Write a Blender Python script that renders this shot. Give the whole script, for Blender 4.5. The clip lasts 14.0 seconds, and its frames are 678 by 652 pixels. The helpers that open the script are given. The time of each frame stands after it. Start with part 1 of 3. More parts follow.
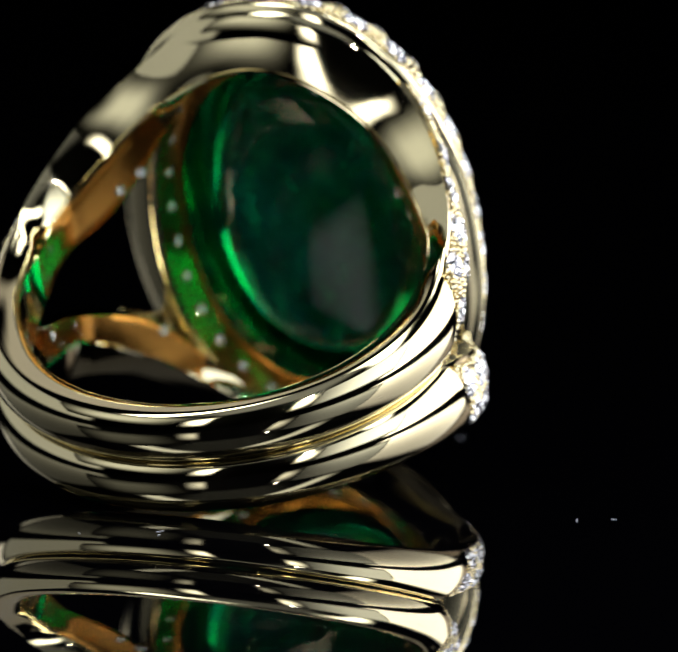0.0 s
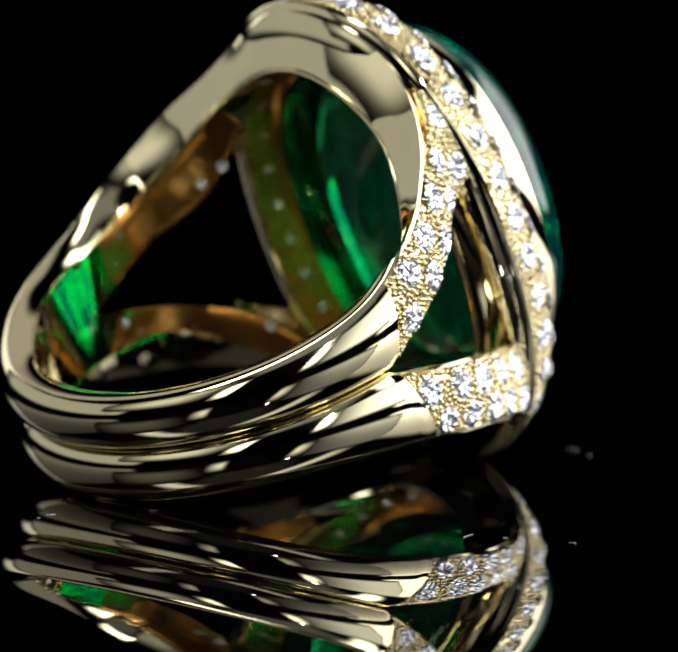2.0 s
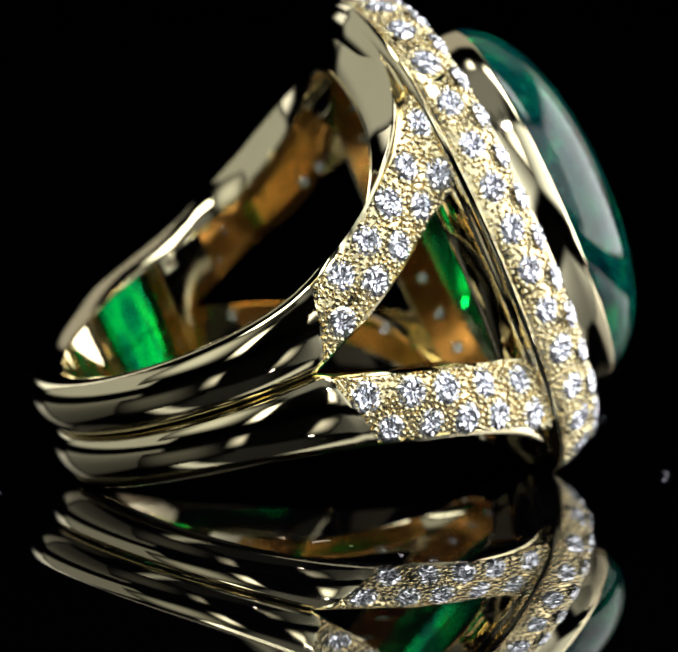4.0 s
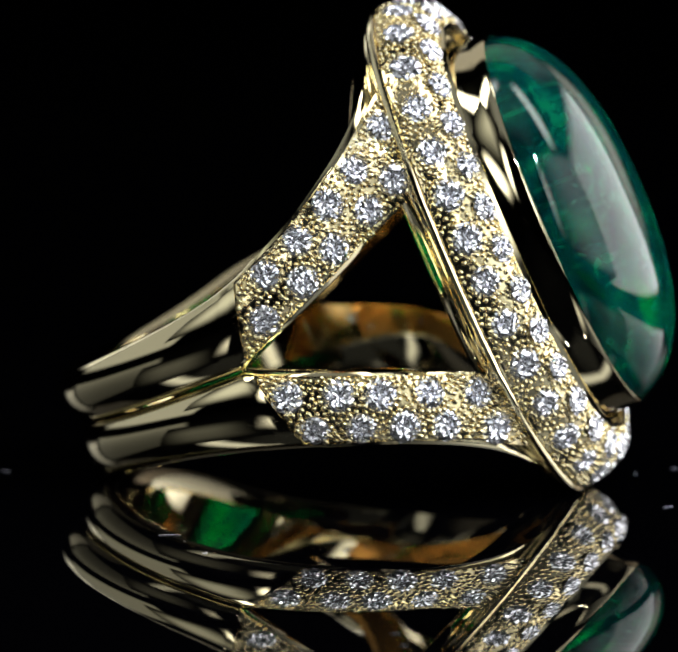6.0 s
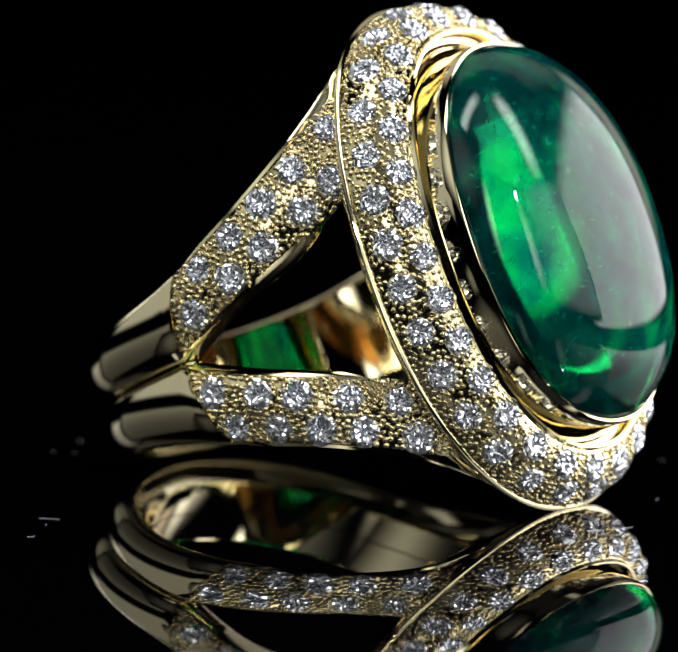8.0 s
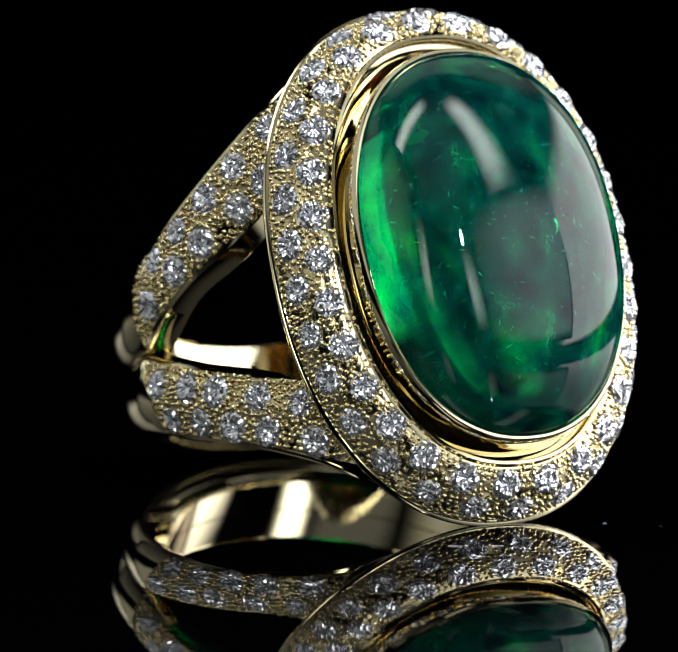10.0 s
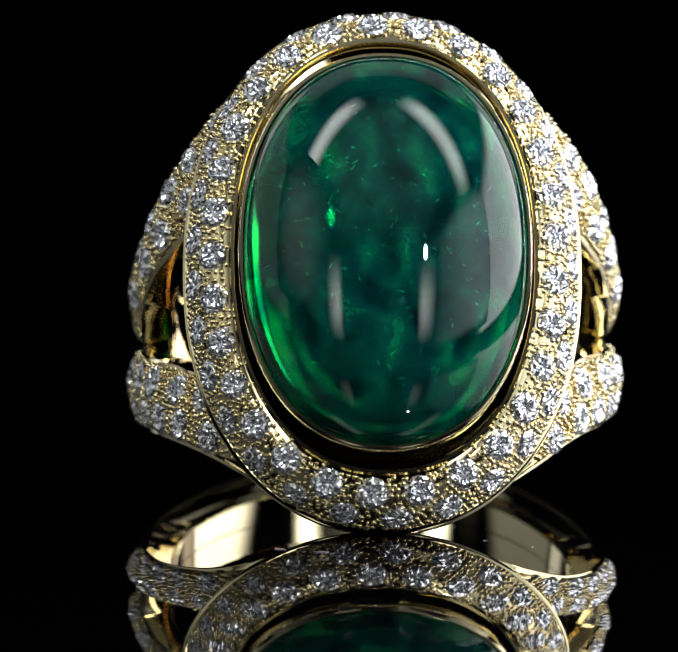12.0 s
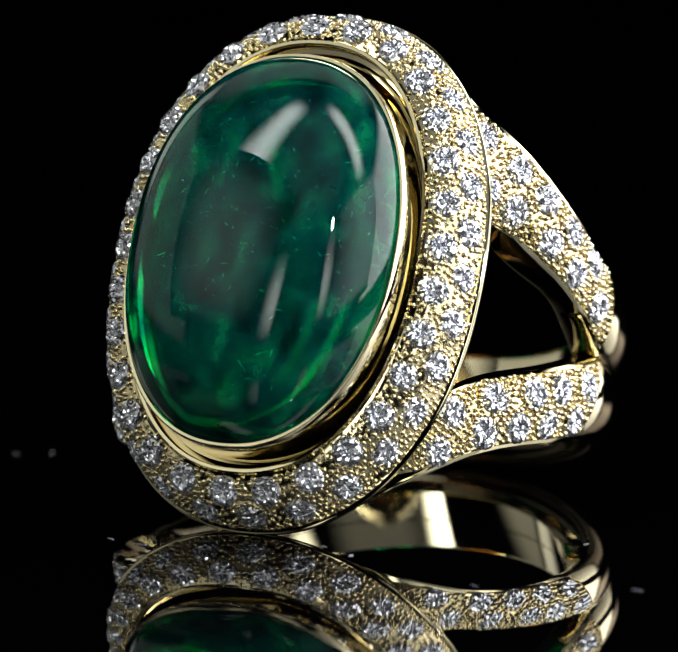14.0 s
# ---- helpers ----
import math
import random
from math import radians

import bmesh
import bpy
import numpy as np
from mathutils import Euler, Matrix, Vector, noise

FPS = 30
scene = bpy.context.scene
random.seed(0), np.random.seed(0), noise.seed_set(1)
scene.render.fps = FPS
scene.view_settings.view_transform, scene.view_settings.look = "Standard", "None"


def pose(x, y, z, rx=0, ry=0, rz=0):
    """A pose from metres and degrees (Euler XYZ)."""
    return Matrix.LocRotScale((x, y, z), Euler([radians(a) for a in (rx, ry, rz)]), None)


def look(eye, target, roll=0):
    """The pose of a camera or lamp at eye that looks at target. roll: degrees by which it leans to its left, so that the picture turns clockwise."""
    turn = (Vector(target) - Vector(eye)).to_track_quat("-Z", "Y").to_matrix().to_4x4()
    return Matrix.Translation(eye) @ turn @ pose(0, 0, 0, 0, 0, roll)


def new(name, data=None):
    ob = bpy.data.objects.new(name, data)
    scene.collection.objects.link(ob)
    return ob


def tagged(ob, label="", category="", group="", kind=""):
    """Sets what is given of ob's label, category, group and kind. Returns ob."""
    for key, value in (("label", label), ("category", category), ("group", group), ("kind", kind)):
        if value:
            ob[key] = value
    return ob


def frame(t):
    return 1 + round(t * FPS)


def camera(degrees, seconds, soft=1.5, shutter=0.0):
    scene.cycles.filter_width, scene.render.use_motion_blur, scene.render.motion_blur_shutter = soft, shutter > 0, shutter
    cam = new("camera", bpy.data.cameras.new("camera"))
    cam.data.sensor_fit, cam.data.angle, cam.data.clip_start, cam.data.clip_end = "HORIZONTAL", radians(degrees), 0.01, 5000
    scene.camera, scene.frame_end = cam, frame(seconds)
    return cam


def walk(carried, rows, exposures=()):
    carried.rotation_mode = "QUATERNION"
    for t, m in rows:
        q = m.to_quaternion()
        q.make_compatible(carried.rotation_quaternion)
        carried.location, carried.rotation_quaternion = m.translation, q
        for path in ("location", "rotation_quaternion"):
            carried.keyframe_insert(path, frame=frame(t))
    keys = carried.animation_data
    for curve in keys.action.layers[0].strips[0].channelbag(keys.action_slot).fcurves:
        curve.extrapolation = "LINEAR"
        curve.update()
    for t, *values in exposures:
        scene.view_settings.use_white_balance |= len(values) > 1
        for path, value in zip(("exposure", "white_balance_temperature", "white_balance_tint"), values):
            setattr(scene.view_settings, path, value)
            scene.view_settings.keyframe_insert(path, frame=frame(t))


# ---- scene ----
# A gold dress ring lies on a black turntable that turns clockwise before a long lens.
MM = 0.001
RATE = 13.082          # degrees a second
START = 68.63          # heading of the stone at the start, degrees
LEAN = 24.7            # the ring leans back on its shank by this angle
CENTRE = (-3.163, 9.27, 11.5)

cam = camera(5.348, 14.0)
EYE = Vector((1.532, -319.0, 51.53)) * MM
AIM = EYE + Vector((0, math.cos(radians(7.9)), -math.sin(radians(7.9))))
cam.data.dof.use_dof, cam.data.dof.focus_distance, cam.data.dof.aperture_fstop = True, 0.311, 75.0
walk(cam, [(0.0, look(EYE, AIM, 0.76)), (14.0, look(EYE, AIM, 0.76))])

# ---- light ----
world = bpy.data.worlds.new("studio_dark")
scene.world = world
world.use_nodes = True
world.node_tree.nodes["Background"].inputs[0].default_value = (0.0, 0.0, 0.0, 1)
world.node_tree.nodes["Background"].inputs[1].default_value = 0.0
scene.view_settings.exposure = 0.25


def softbox(name, eye, target, w, h, radiance, colour):
    data = bpy.data.lights.new(name, "AREA")
    data.shape, data.size, data.size_y = "ELLIPSE", w * MM, h * MM
    data.energy, data.color = radiance * math.pi * w * h * MM * MM, colour
    ob = new(name, data)
    ob.matrix_world = look(Vector(eye) * MM, Vector(target) * MM)
    return ob


def glow_panel(eye, target, w, h, radiance, colour, edge_x, edge_y):
    """A diffusing panel lit from behind: brightest in the middle, falling off towards its edges."""
    m = bpy.data.materials.new("panel_glow")
    m.use_nodes = True
    nt = m.node_tree
    nt.nodes.remove(nt.nodes["Principled BSDF"])
    uv = nt.nodes.new("ShaderNodeTexCoord")
    sep = nt.nodes.new("ShaderNodeSeparateXYZ")
    nt.links.new(uv.outputs["Generated"], sep.inputs[0])
    falls = []
    for axis, (a, b) in ((0, edge_x), (1, edge_y)):
        for lo, hi in ((0.0, a), (1.0, 1.0 - b)):
            mr = nt.nodes.new("ShaderNodeMapRange")
            mr.interpolation_type = "SMOOTHSTEP"
            mr.inputs["From Min"].default_value, mr.inputs["From Max"].default_value = lo, hi
            nt.links.new(sep.outputs[axis], mr.inputs["Value"])
            falls.append(mr.outputs["Result"])
    out = falls[0]
    for f in falls[1:]:
        mu = nt.nodes.new("ShaderNodeMath")
        mu.operation = "MULTIPLY"
        nt.links.new(out, mu.inputs[0])
        nt.links.new(f, mu.inputs[1])
        out = mu.outputs[0]
    mu = nt.nodes.new("ShaderNodeMath")
    mu.operation = "MULTIPLY"
    mu.inputs[1].default_value = radiance
    nt.links.new(out, mu.inputs[0])
    em = nt.nodes.new("ShaderNodeEmission")
    em.inputs["Color"].default_value = (*colour, 1)
    nt.links.new(mu.outputs[0], em.inputs["Strength"])
    nt.links.new(em.outputs[0], nt.nodes["Material Output"].inputs["Surface"])
    me = bpy.data.meshes.new("light_panel")
    w, h, d = w * MM / 2, h * MM / 2, 4 * MM
    me.from_pydata([(x, y, z) for z in (0, d) for x, y in ((-w, -h), (w, -h), (w, h), (-w, h))], [],
                   [(3, 2, 1, 0), (4, 5, 6, 7), (0, 1, 5, 4), (1, 2, 6, 5), (2, 3, 7, 6), (3, 0, 4, 7)])
    me.materials.append(m)
    ob = tagged(new("light_panel", me), "white diffusing studio light panel hung beside the turntable", "light panel", "studio light panels")
    ob.matrix_world = look(Vector(eye) * MM, Vector(target) * MM)
    return ob


# diffusing panels hang round the turntable and overhead; the brightest are to the right
glow_panel((185, -175, 112), (0, 0, 40), 270, 190, 1.7, (0.95, 1.0, 1.02), (0.75, 0.04), (0.15, 0.14))
glow_panel((-200, -140, 155), (0, 0, 20), 270, 200, 0.65, (0.97, 1.0, 0.93), (0.45, 0.45), (0.4, 0.4))
glow_panel((262, 45, 105), (0, 0, 25), 440, 210, 4.2, (1.0, 0.99, 0.98), (0.12, 0.1), (0.05, 0.2))
glow_panel((-266, 45, 115), (0, 0, 40), 440, 210, 0.35, (0.97, 1.0, 0.95), (0.1, 0.08), (0.15, 0.15))
glow_panel((0, -130, 288), (0, 0, 10), 300, 320, 0.18, (0.95, 1.0, 1.02), (0.3, 0.3), (0.2, 0.4))
glow_panel((125, -80, 270), (0, 0, 10), 84, 260, 9.5, (0.97, 1.0, 0.97), (0.5, 0.5), (0.3, 0.3))
glow_panel((-125, -80, 270), (0, 0, 10), 84, 260, 9.5, (0.97, 1.0, 0.97), (0.5, 0.5), (0.3, 0.3))
glow_panel((84, -208, 92), (0, 0, 20), 48, 130, 5.0, (1.0, 1.0, 0.95), (0.3, 0.7), (0.5, 0.45))
glow_panel((-84, -208, 92), (0, 0, 20), 48, 130, 5.0, (1.0, 1.0, 0.95), (0.7, 0.3), (0.5, 0.45))
glow_panel((225, 275, 130), (0, 0, 20), 190, 200, 1.1, (1.0, 0.86, 0.74), (0.3, 0.3), (0.2, 0.3))
glow_panel((-225, 275, 150), (0, 0, 20), 190, 220, 1.1, (1.0, 1.0, 0.95), (0.3, 0.3), (0.2, 0.3))
glow_panel((0, 215, 290), (0, 0, 20), 560, 260, 0.35, (1.0, 0.96, 0.9), (0.2, 0.2), (0.2, 0.2))
softbox("lamp", (59, -162, 130), (0, 0, 10), 6, 11, 600, (0.95, 0.97, 1.0))

# ---- materials ----


def material(name, colour, rough, metal=0.0, bump=0.0, bump_scale=800.0, vary=0.06, spec=0.5):
    m = bpy.data.materials.new(name)
    m.use_nodes = True
    nt = m.node_tree
    b = nt.nodes["Principled BSDF"]
    b.inputs["Metallic"].default_value = metal
    b.inputs["Specular IOR Level"].default_value = spec
    co = nt.nodes.new("ShaderNodeTexCoord")
    n1 = nt.nodes.new("ShaderNodeTexNoise")
    n1.inputs["Scale"].default_value, n1.inputs["Detail"].default_value = bump_scale, 6.0
    nt.links.new(co.outputs["Object"], n1.inputs["Vector"])
    ramp = nt.nodes.new("ShaderNodeValToRGB")
    ramp.color_ramp.elements[0].color = (*[c * (1 - vary) for c in colour], 1)
    ramp.color_ramp.elements[1].color = (*[min(1, c * (1 + vary)) for c in colour], 1)
    nt.links.new(n1.outputs["Fac"], ramp.inputs["Fac"])
    nt.links.new(ramp.outputs["Color"], b.inputs["Base Color"])
    n2 = nt.nodes.new("ShaderNodeTexNoise")
    n2.inputs["Scale"].default_value, n2.inputs["Detail"].default_value = bump_scale * 0.23, 4.0
    nt.links.new(co.outputs["Object"], n2.inputs["Vector"])
    mr = nt.nodes.new("ShaderNodeMapRange")
    mr.inputs["To Min"].default_value, mr.inputs["To Max"].default_value = rough * 0.7, rough * 1.4
    nt.links.new(n2.outputs["Fac"], mr.inputs["Value"])
    nt.links.new(mr.outputs["Result"], b.inputs["Roughness"])
    if bump:
        bp = nt.nodes.new("ShaderNodeBump")
        bp.inputs["Strength"].default_value, bp.inputs["Distance"].default_value = bump, 0.0001
        nt.links.new(n1.outputs["Fac"], bp.inputs["Height"])
        nt.links.new(bp.outputs["Normal"], b.inputs["Normal"])
    return m


gold = material("polished_gold", (0.84, 0.745, 0.485), 0.05, 1.0, 0.015, 400)
gold_pave = material("grained_gold", (0.80, 0.69, 0.42), 0.12, 1.0, 0.25, 2800)
black_acrylic = material("black_acrylic", (0.0006, 0.0006, 0.001), 0.012, 0.0, 0.0, 60, 0.3, 0.8)
black_cloth = material("black_cloth", (0.0004, 0.0004, 0.0006), 0.95, 0.0, 0.3, 300, 0.2, 0.0)
# satin finish; the deep orange paints in light bouncing between the inner walls
gold_satin_bounce = material("satin_gold_bounce_tint", (0.58, 0.28, 0.06), 0.22, 1.0, 0.25, 900)
fleck_mat = material("pale_crystal", (0.75, 0.9, 0.8), 0.15, 0.0, 0.0, 500)
lint = material("lint", (0.5, 0.5, 0.6), 0.8, 0.0, 0.0, 500)


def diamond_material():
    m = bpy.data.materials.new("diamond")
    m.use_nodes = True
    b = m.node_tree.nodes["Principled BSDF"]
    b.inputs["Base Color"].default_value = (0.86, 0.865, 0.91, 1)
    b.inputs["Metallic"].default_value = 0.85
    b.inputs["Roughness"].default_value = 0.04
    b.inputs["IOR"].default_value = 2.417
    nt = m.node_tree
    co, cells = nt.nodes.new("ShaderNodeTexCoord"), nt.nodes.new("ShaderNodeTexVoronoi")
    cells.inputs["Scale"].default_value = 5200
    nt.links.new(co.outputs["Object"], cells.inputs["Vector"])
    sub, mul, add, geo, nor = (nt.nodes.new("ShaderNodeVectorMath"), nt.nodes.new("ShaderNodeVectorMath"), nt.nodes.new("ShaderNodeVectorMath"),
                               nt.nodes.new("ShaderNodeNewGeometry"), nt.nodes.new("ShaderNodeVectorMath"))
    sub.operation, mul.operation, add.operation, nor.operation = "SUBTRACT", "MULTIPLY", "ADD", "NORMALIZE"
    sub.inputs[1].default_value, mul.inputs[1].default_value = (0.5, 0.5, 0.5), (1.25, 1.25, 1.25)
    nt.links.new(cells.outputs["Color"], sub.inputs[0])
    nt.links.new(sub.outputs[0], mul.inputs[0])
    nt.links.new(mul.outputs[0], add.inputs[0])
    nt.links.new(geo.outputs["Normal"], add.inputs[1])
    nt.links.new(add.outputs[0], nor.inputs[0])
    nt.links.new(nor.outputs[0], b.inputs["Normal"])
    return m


def emerald_material():
    m = bpy.data.materials.new("emerald")
    m.use_nodes = True
    nt = m.node_tree
    nt.nodes.remove(nt.nodes["Principled BSDF"])
    out = nt.nodes["Material Output"]
    co = nt.nodes.new("ShaderNodeTexCoord")
    n1 = nt.nodes.new("ShaderNodeTexNoise")
    n1.inputs["Scale"].default_value, n1.inputs["Detail"].default_value = 420, 8
    nt.links.new(co.outputs["Object"], n1.inputs["Vector"])
    ramp = nt.nodes.new("ShaderNodeValToRGB")
    ramp.color_ramp.elements[0].position, ramp.color_ramp.elements[1].position = 0.35, 0.7
    ramp.color_ramp.elements[0].color = (0.0005, 0.22, 0.21, 1)
    ramp.color_ramp.elements[1].color = (0.004, 0.88, 0.27, 1)
    nt.links.new(n1.outputs["Fac"], ramp.inputs["Fac"])
    refr = nt.nodes.new("ShaderNodeBsdfRefraction")
    refr.inputs["IOR"].default_value, refr.inputs["Roughness"].default_value = 1.57, 0.05
    nt.links.new(ramp.outputs["Color"], refr.inputs["Color"])
    # clouds and fine flecks inside the stone
    n2 = nt.nodes.new("ShaderNodeTexNoise")
    n2.inputs["Scale"].default_value, n2.inputs["Detail"].default_value = 420, 10
    n2.inputs["Roughness"].default_value = 0.75
    nt.links.new(co.outputs["Object"], n2.inputs["Vector"])
    stretch = nt.nodes.new("ShaderNodeMapping")
    stretch.inputs["Scale"].default_value, stretch.inputs["Rotation"].default_value = (1.0, 1.0, 0.7), (0.2, 0.5, 0.3)
    nt.links.new(co.outputs["Object"], stretch.inputs["Vector"])
    n3 = nt.nodes.new("ShaderNodeTexNoise")
    n3.inputs["Scale"].default_value, n3.inputs["Detail"].default_value = 760, 10
    n3.inputs["Distortion"].default_value = 0.6
    nt.links.new(stretch.outputs["Vector"], n3.inputs["Vector"])
    cloud = nt.nodes.new("ShaderNodeValToRGB")
    e = cloud.color_ramp.elements
    e[0].position, e[0].color = 0.34, (0.0006, 0.032, 0.045, 1)
    e[1].position, e[1].color = 0.55, (0.002, 0.15, 0.14, 1)
    veil = e.new(0.70)
    veil.color = (0.005, 0.42, 0.20, 1)
    nt.links.new(n3.outputs["Fac"], cloud.inputs["Fac"])
    speck = nt.nodes.new("ShaderNodeMapRange")
    speck.inputs["From Min"].default_value, speck.inputs["From Max"].default_value = 0.60, 0.76
    nt.links.new(n2.outputs["Fac"], speck.inputs["Value"])
    n2.inputs["Scale"].default_value = 900
    fleck = nt.nodes.new("ShaderNodeMix")
    fleck.data_type = "RGBA"
    fleck.inputs[7].default_value = (0.08, 0.60, 0.38, 1)
    # thin healed fractures: fine curved lines, broken up by the fleck noise
    ridge = nt.nodes.new("ShaderNodeTexNoise")
    ridge.inputs["Scale"].default_value, ridge.inputs["Detail"].default_value = 310, 3
    ridge.inputs["Distortion"].default_value = 1.2
    nt.links.new(stretch.outputs["Vector"], ridge.inputs["Vector"])
    off = nt.nodes.new("ShaderNodeMath")
    off.operation = "SUBTRACT"
    off.inputs[1].default_value = 0.5
    nt.links.new(ridge.outputs["Fac"], off.inputs[0])
    size = nt.nodes.new("ShaderNodeMath")
    size.operation = "ABSOLUTE"
    nt.links.new(off.outputs[0], size.inputs[0])
    line = nt.nodes.new("ShaderNodeMapRange")
    line.inputs["From Min"].default_value, line.inputs["From Max"].default_value = 0.0, 0.008
    line.inputs["To Min"].default_value, line.inputs["To Max"].default_value = 0.5, 0.0
    nt.links.new(size.outputs[0], line.inputs["Value"])
    broken = nt.nodes.new("ShaderNodeMapRange")
    broken.inputs["From Min"].default_value, broken.inputs["From Max"].default_value = 0.5, 0.64
    nt.links.new(n2.outputs["Fac"], broken.inputs["Value"])
    lines = nt.nodes.new("ShaderNodeMath")
    lines.operation = "MULTIPLY"
    nt.links.new(line.outputs["Result"], lines.inputs[0])
    nt.links.new(broken.outputs["Result"], lines.inputs[1])
    both = nt.nodes.new("ShaderNodeMath")
    both.operation = "MAXIMUM"
    nt.links.new(lines.outputs[0], both.inputs[0])
    nt.links.new(speck.outputs["Result"], both.inputs[1])
    nt.links.new(both.outputs[0], fleck.inputs[0])
    nt.links.new(cloud.outputs["Color"], fleck.inputs[6])
    body = nt.nodes.new("ShaderNodeBsdfDiffuse")
    nt.links.new(fleck.outputs[2], body.inputs["Color"])
    thru = nt.nodes.new("ShaderNodeBsdfTranslucent")
    thru.inputs["Color"].default_value = (0.002, 0.55, 0.26, 1)
    inner = nt.nodes.new("ShaderNodeMixShader")
    inner.inputs[0].default_value = 0.09
    nt.links.new(body.outputs[0], inner.inputs[1])
    nt.links.new(thru.outputs[0], inner.inputs[2])
    mix = nt.nodes.new("ShaderNodeMixShader")
    mix.inputs[0].default_value = 0.31
    nt.links.new(refr.outputs[0], mix.inputs[1])
    nt.links.new(inner.outputs[0], mix.inputs[2])
    gl = nt.nodes.new("ShaderNodeBsdfGlossy")
    gl.inputs["Roughness"].default_value = 0.015
    fr = nt.nodes.new("ShaderNodeFresnel")
    fr.inputs["IOR"].default_value = 1.5
    top = nt.nodes.new("ShaderNodeMixShader")
    nt.links.new(fr.outputs[0], top.inputs[0])
    nt.links.new(mix.outputs[0], top.inputs[1])
    nt.links.new(gl.outputs[0], top.inputs[2])
    nt.links.new(top.outputs[0], out.inputs["Surface"])
    return m


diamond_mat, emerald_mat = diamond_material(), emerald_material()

# ---- mesh helpers; shapes are given in millimetres ----


def mesh_of(name, points, faces, mat, smooth=True, sharp=35):
    me = bpy.data.meshes.new(name)
    me.from_pydata([tuple(c * MM for c in p) for p in points], [], faces)
    bm = bmesh.new()
    bm.from_mesh(me)
    bmesh.ops.remove_doubles(bm, verts=bm.verts, dist=1e-7)
    bmesh.ops.recalc_face_normals(bm, faces=bm.faces)
    bm.to_mesh(me)
    bm.free()
    me.materials.append(mat)
    me.polygons.foreach_set("use_smooth", [smooth] * len(me.polygons))
    if smooth:
        me.set_sharp_from_angle(angle=radians(sharp))
    return me


def part(name, me, parent, label="", kind=""):
    ob = new(name, me)
    ob.parent = parent
    return tagged(ob, label, kind=kind)


def loft(rings, close_ring=True, close_path=False, caps=True):
    """Points and faces of a skin over rings of equal length."""
    n, pts, faces = len(rings[0]), [p for r in rings for p in r], []
    for i in range(len(rings) if close_path else len(rings) - 1):
        a, b = i * n, (i + 1) % len(rings) * n
        for j in range(n if close_ring else n - 1):
            k = (j + 1) % n
            faces.append((a + j, a + k, b + k, b + j))
    if caps and not close_path and close_ring:
        faces.append(tuple(range(n)))
        faces.append(tuple((len(rings) - 1) * n + j for j in range(n)))
    return pts, faces


def bead_mesh(points, radii, mat, name):
    """Small round grains, one by one, in one mesh."""
    pts, faces = [], []
    for (x, y, z), r in zip(points, radii):
        o = len(pts)
        pts.append((x, y, z + r))
        for lat in (0.35, -0.35):
            c, s = math.cos(lat * 1.3), math.sin(lat * 1.3)
            for k in range(6):
                a = k * math.pi / 3
                pts.append((x + r * c * math.cos(a), y + r * c * math.sin(a), z + r * s))
        pts.append((x, y, z - r))
        for k in range(6):
            j = (k + 1) % 6
            faces += [(o, o + 1 + k, o + 1 + j), (o + 1 + k, o + 7 + k, o + 7 + j, o + 1 + j), (o + 13, o + 7 + j, o + 7 + k)]
    me = bpy.data.meshes.new(name)
    me.from_pydata([tuple(c * MM for c in p) for p in pts], [], faces)
    me.materials.append(mat)
    me.polygons.foreach_set("use_smooth", [True] * len(me.polygons))
    return me


# ---- the ring's shape: x across, y out through the stone, z along the finger ----
BACK, HOLE = -11.3, 9.0


def oval(a, b, th, off=0.0, p=2.2):
    """A point of a full oval, pushed out by off along its normal."""
    def at(t):
        c, s = math.cos(t), math.sin(t)
        return (a * math.copysign(abs(c) ** (2 / p), c), b * math.copysign(abs(s) ** (2 / p), s))
    x, z = at(th)
    gx = math.copysign(abs(x / a) ** (p - 1) / a, x)
    gz = math.copysign(abs(z / b) ** (p - 1) / b, z)
    g = math.hypot(gx, gz)
    return x + off * gx / g, z + off * gz / g


ROW_A, ROW_B = 7.11, 10.26


def even_angles(a, b, count, shift=0.0):
    fine = [2 * math.pi * i / 2000 for i in range(2001)]
    pts = [oval(a, b, t) for t in fine]
    run = [0.0]
    for p, q in zip(pts, pts[1:]):
        run.append(run[-1] + math.dist(p, q))
    return [float(np.interp((i + shift) / count * run[-1], run, fine)) for i in range(count)]


def halo_rear(z):
    k = min(0.999, abs(z) / (ROW_B + 1.42))
    return (ROW_A + 1.42) * (1 - k ** 2.2) ** (1 / 2.2) - 0.1


# the shoulder arms in side view: the width across, and the outer edges of the upper and of the lower arm
SIDE = [(-11.3, 10.95), (-8.8, 10.8), (-6.7, 10.2), (-5.5, 9.55), (-4.7, 8.85), (-4.0, 8.35), (-3.3, 8.05), (-2.2, 7.9)]
EDGE = {1: [(-22.2, 2.4), (-19, 2.5), (-16, 2.65), (-13, 2.95), (-11.3, 3.25), (-8.8, 4.15), (-6.7, 5.1), (-4.7, 6.3), (-3.3, 7.4), (-2.2, 8.6)],
        -1: [(-22.2, 2.7), (-19, 2.85), (-16, 3.2), (-13, 3.85), (-11.3, 4.35), (-8.0, 5.5), (-6.3, 6.15), (-4.7, 6.9), (-3.1, 7.9), (-2.2, 8.7)]}
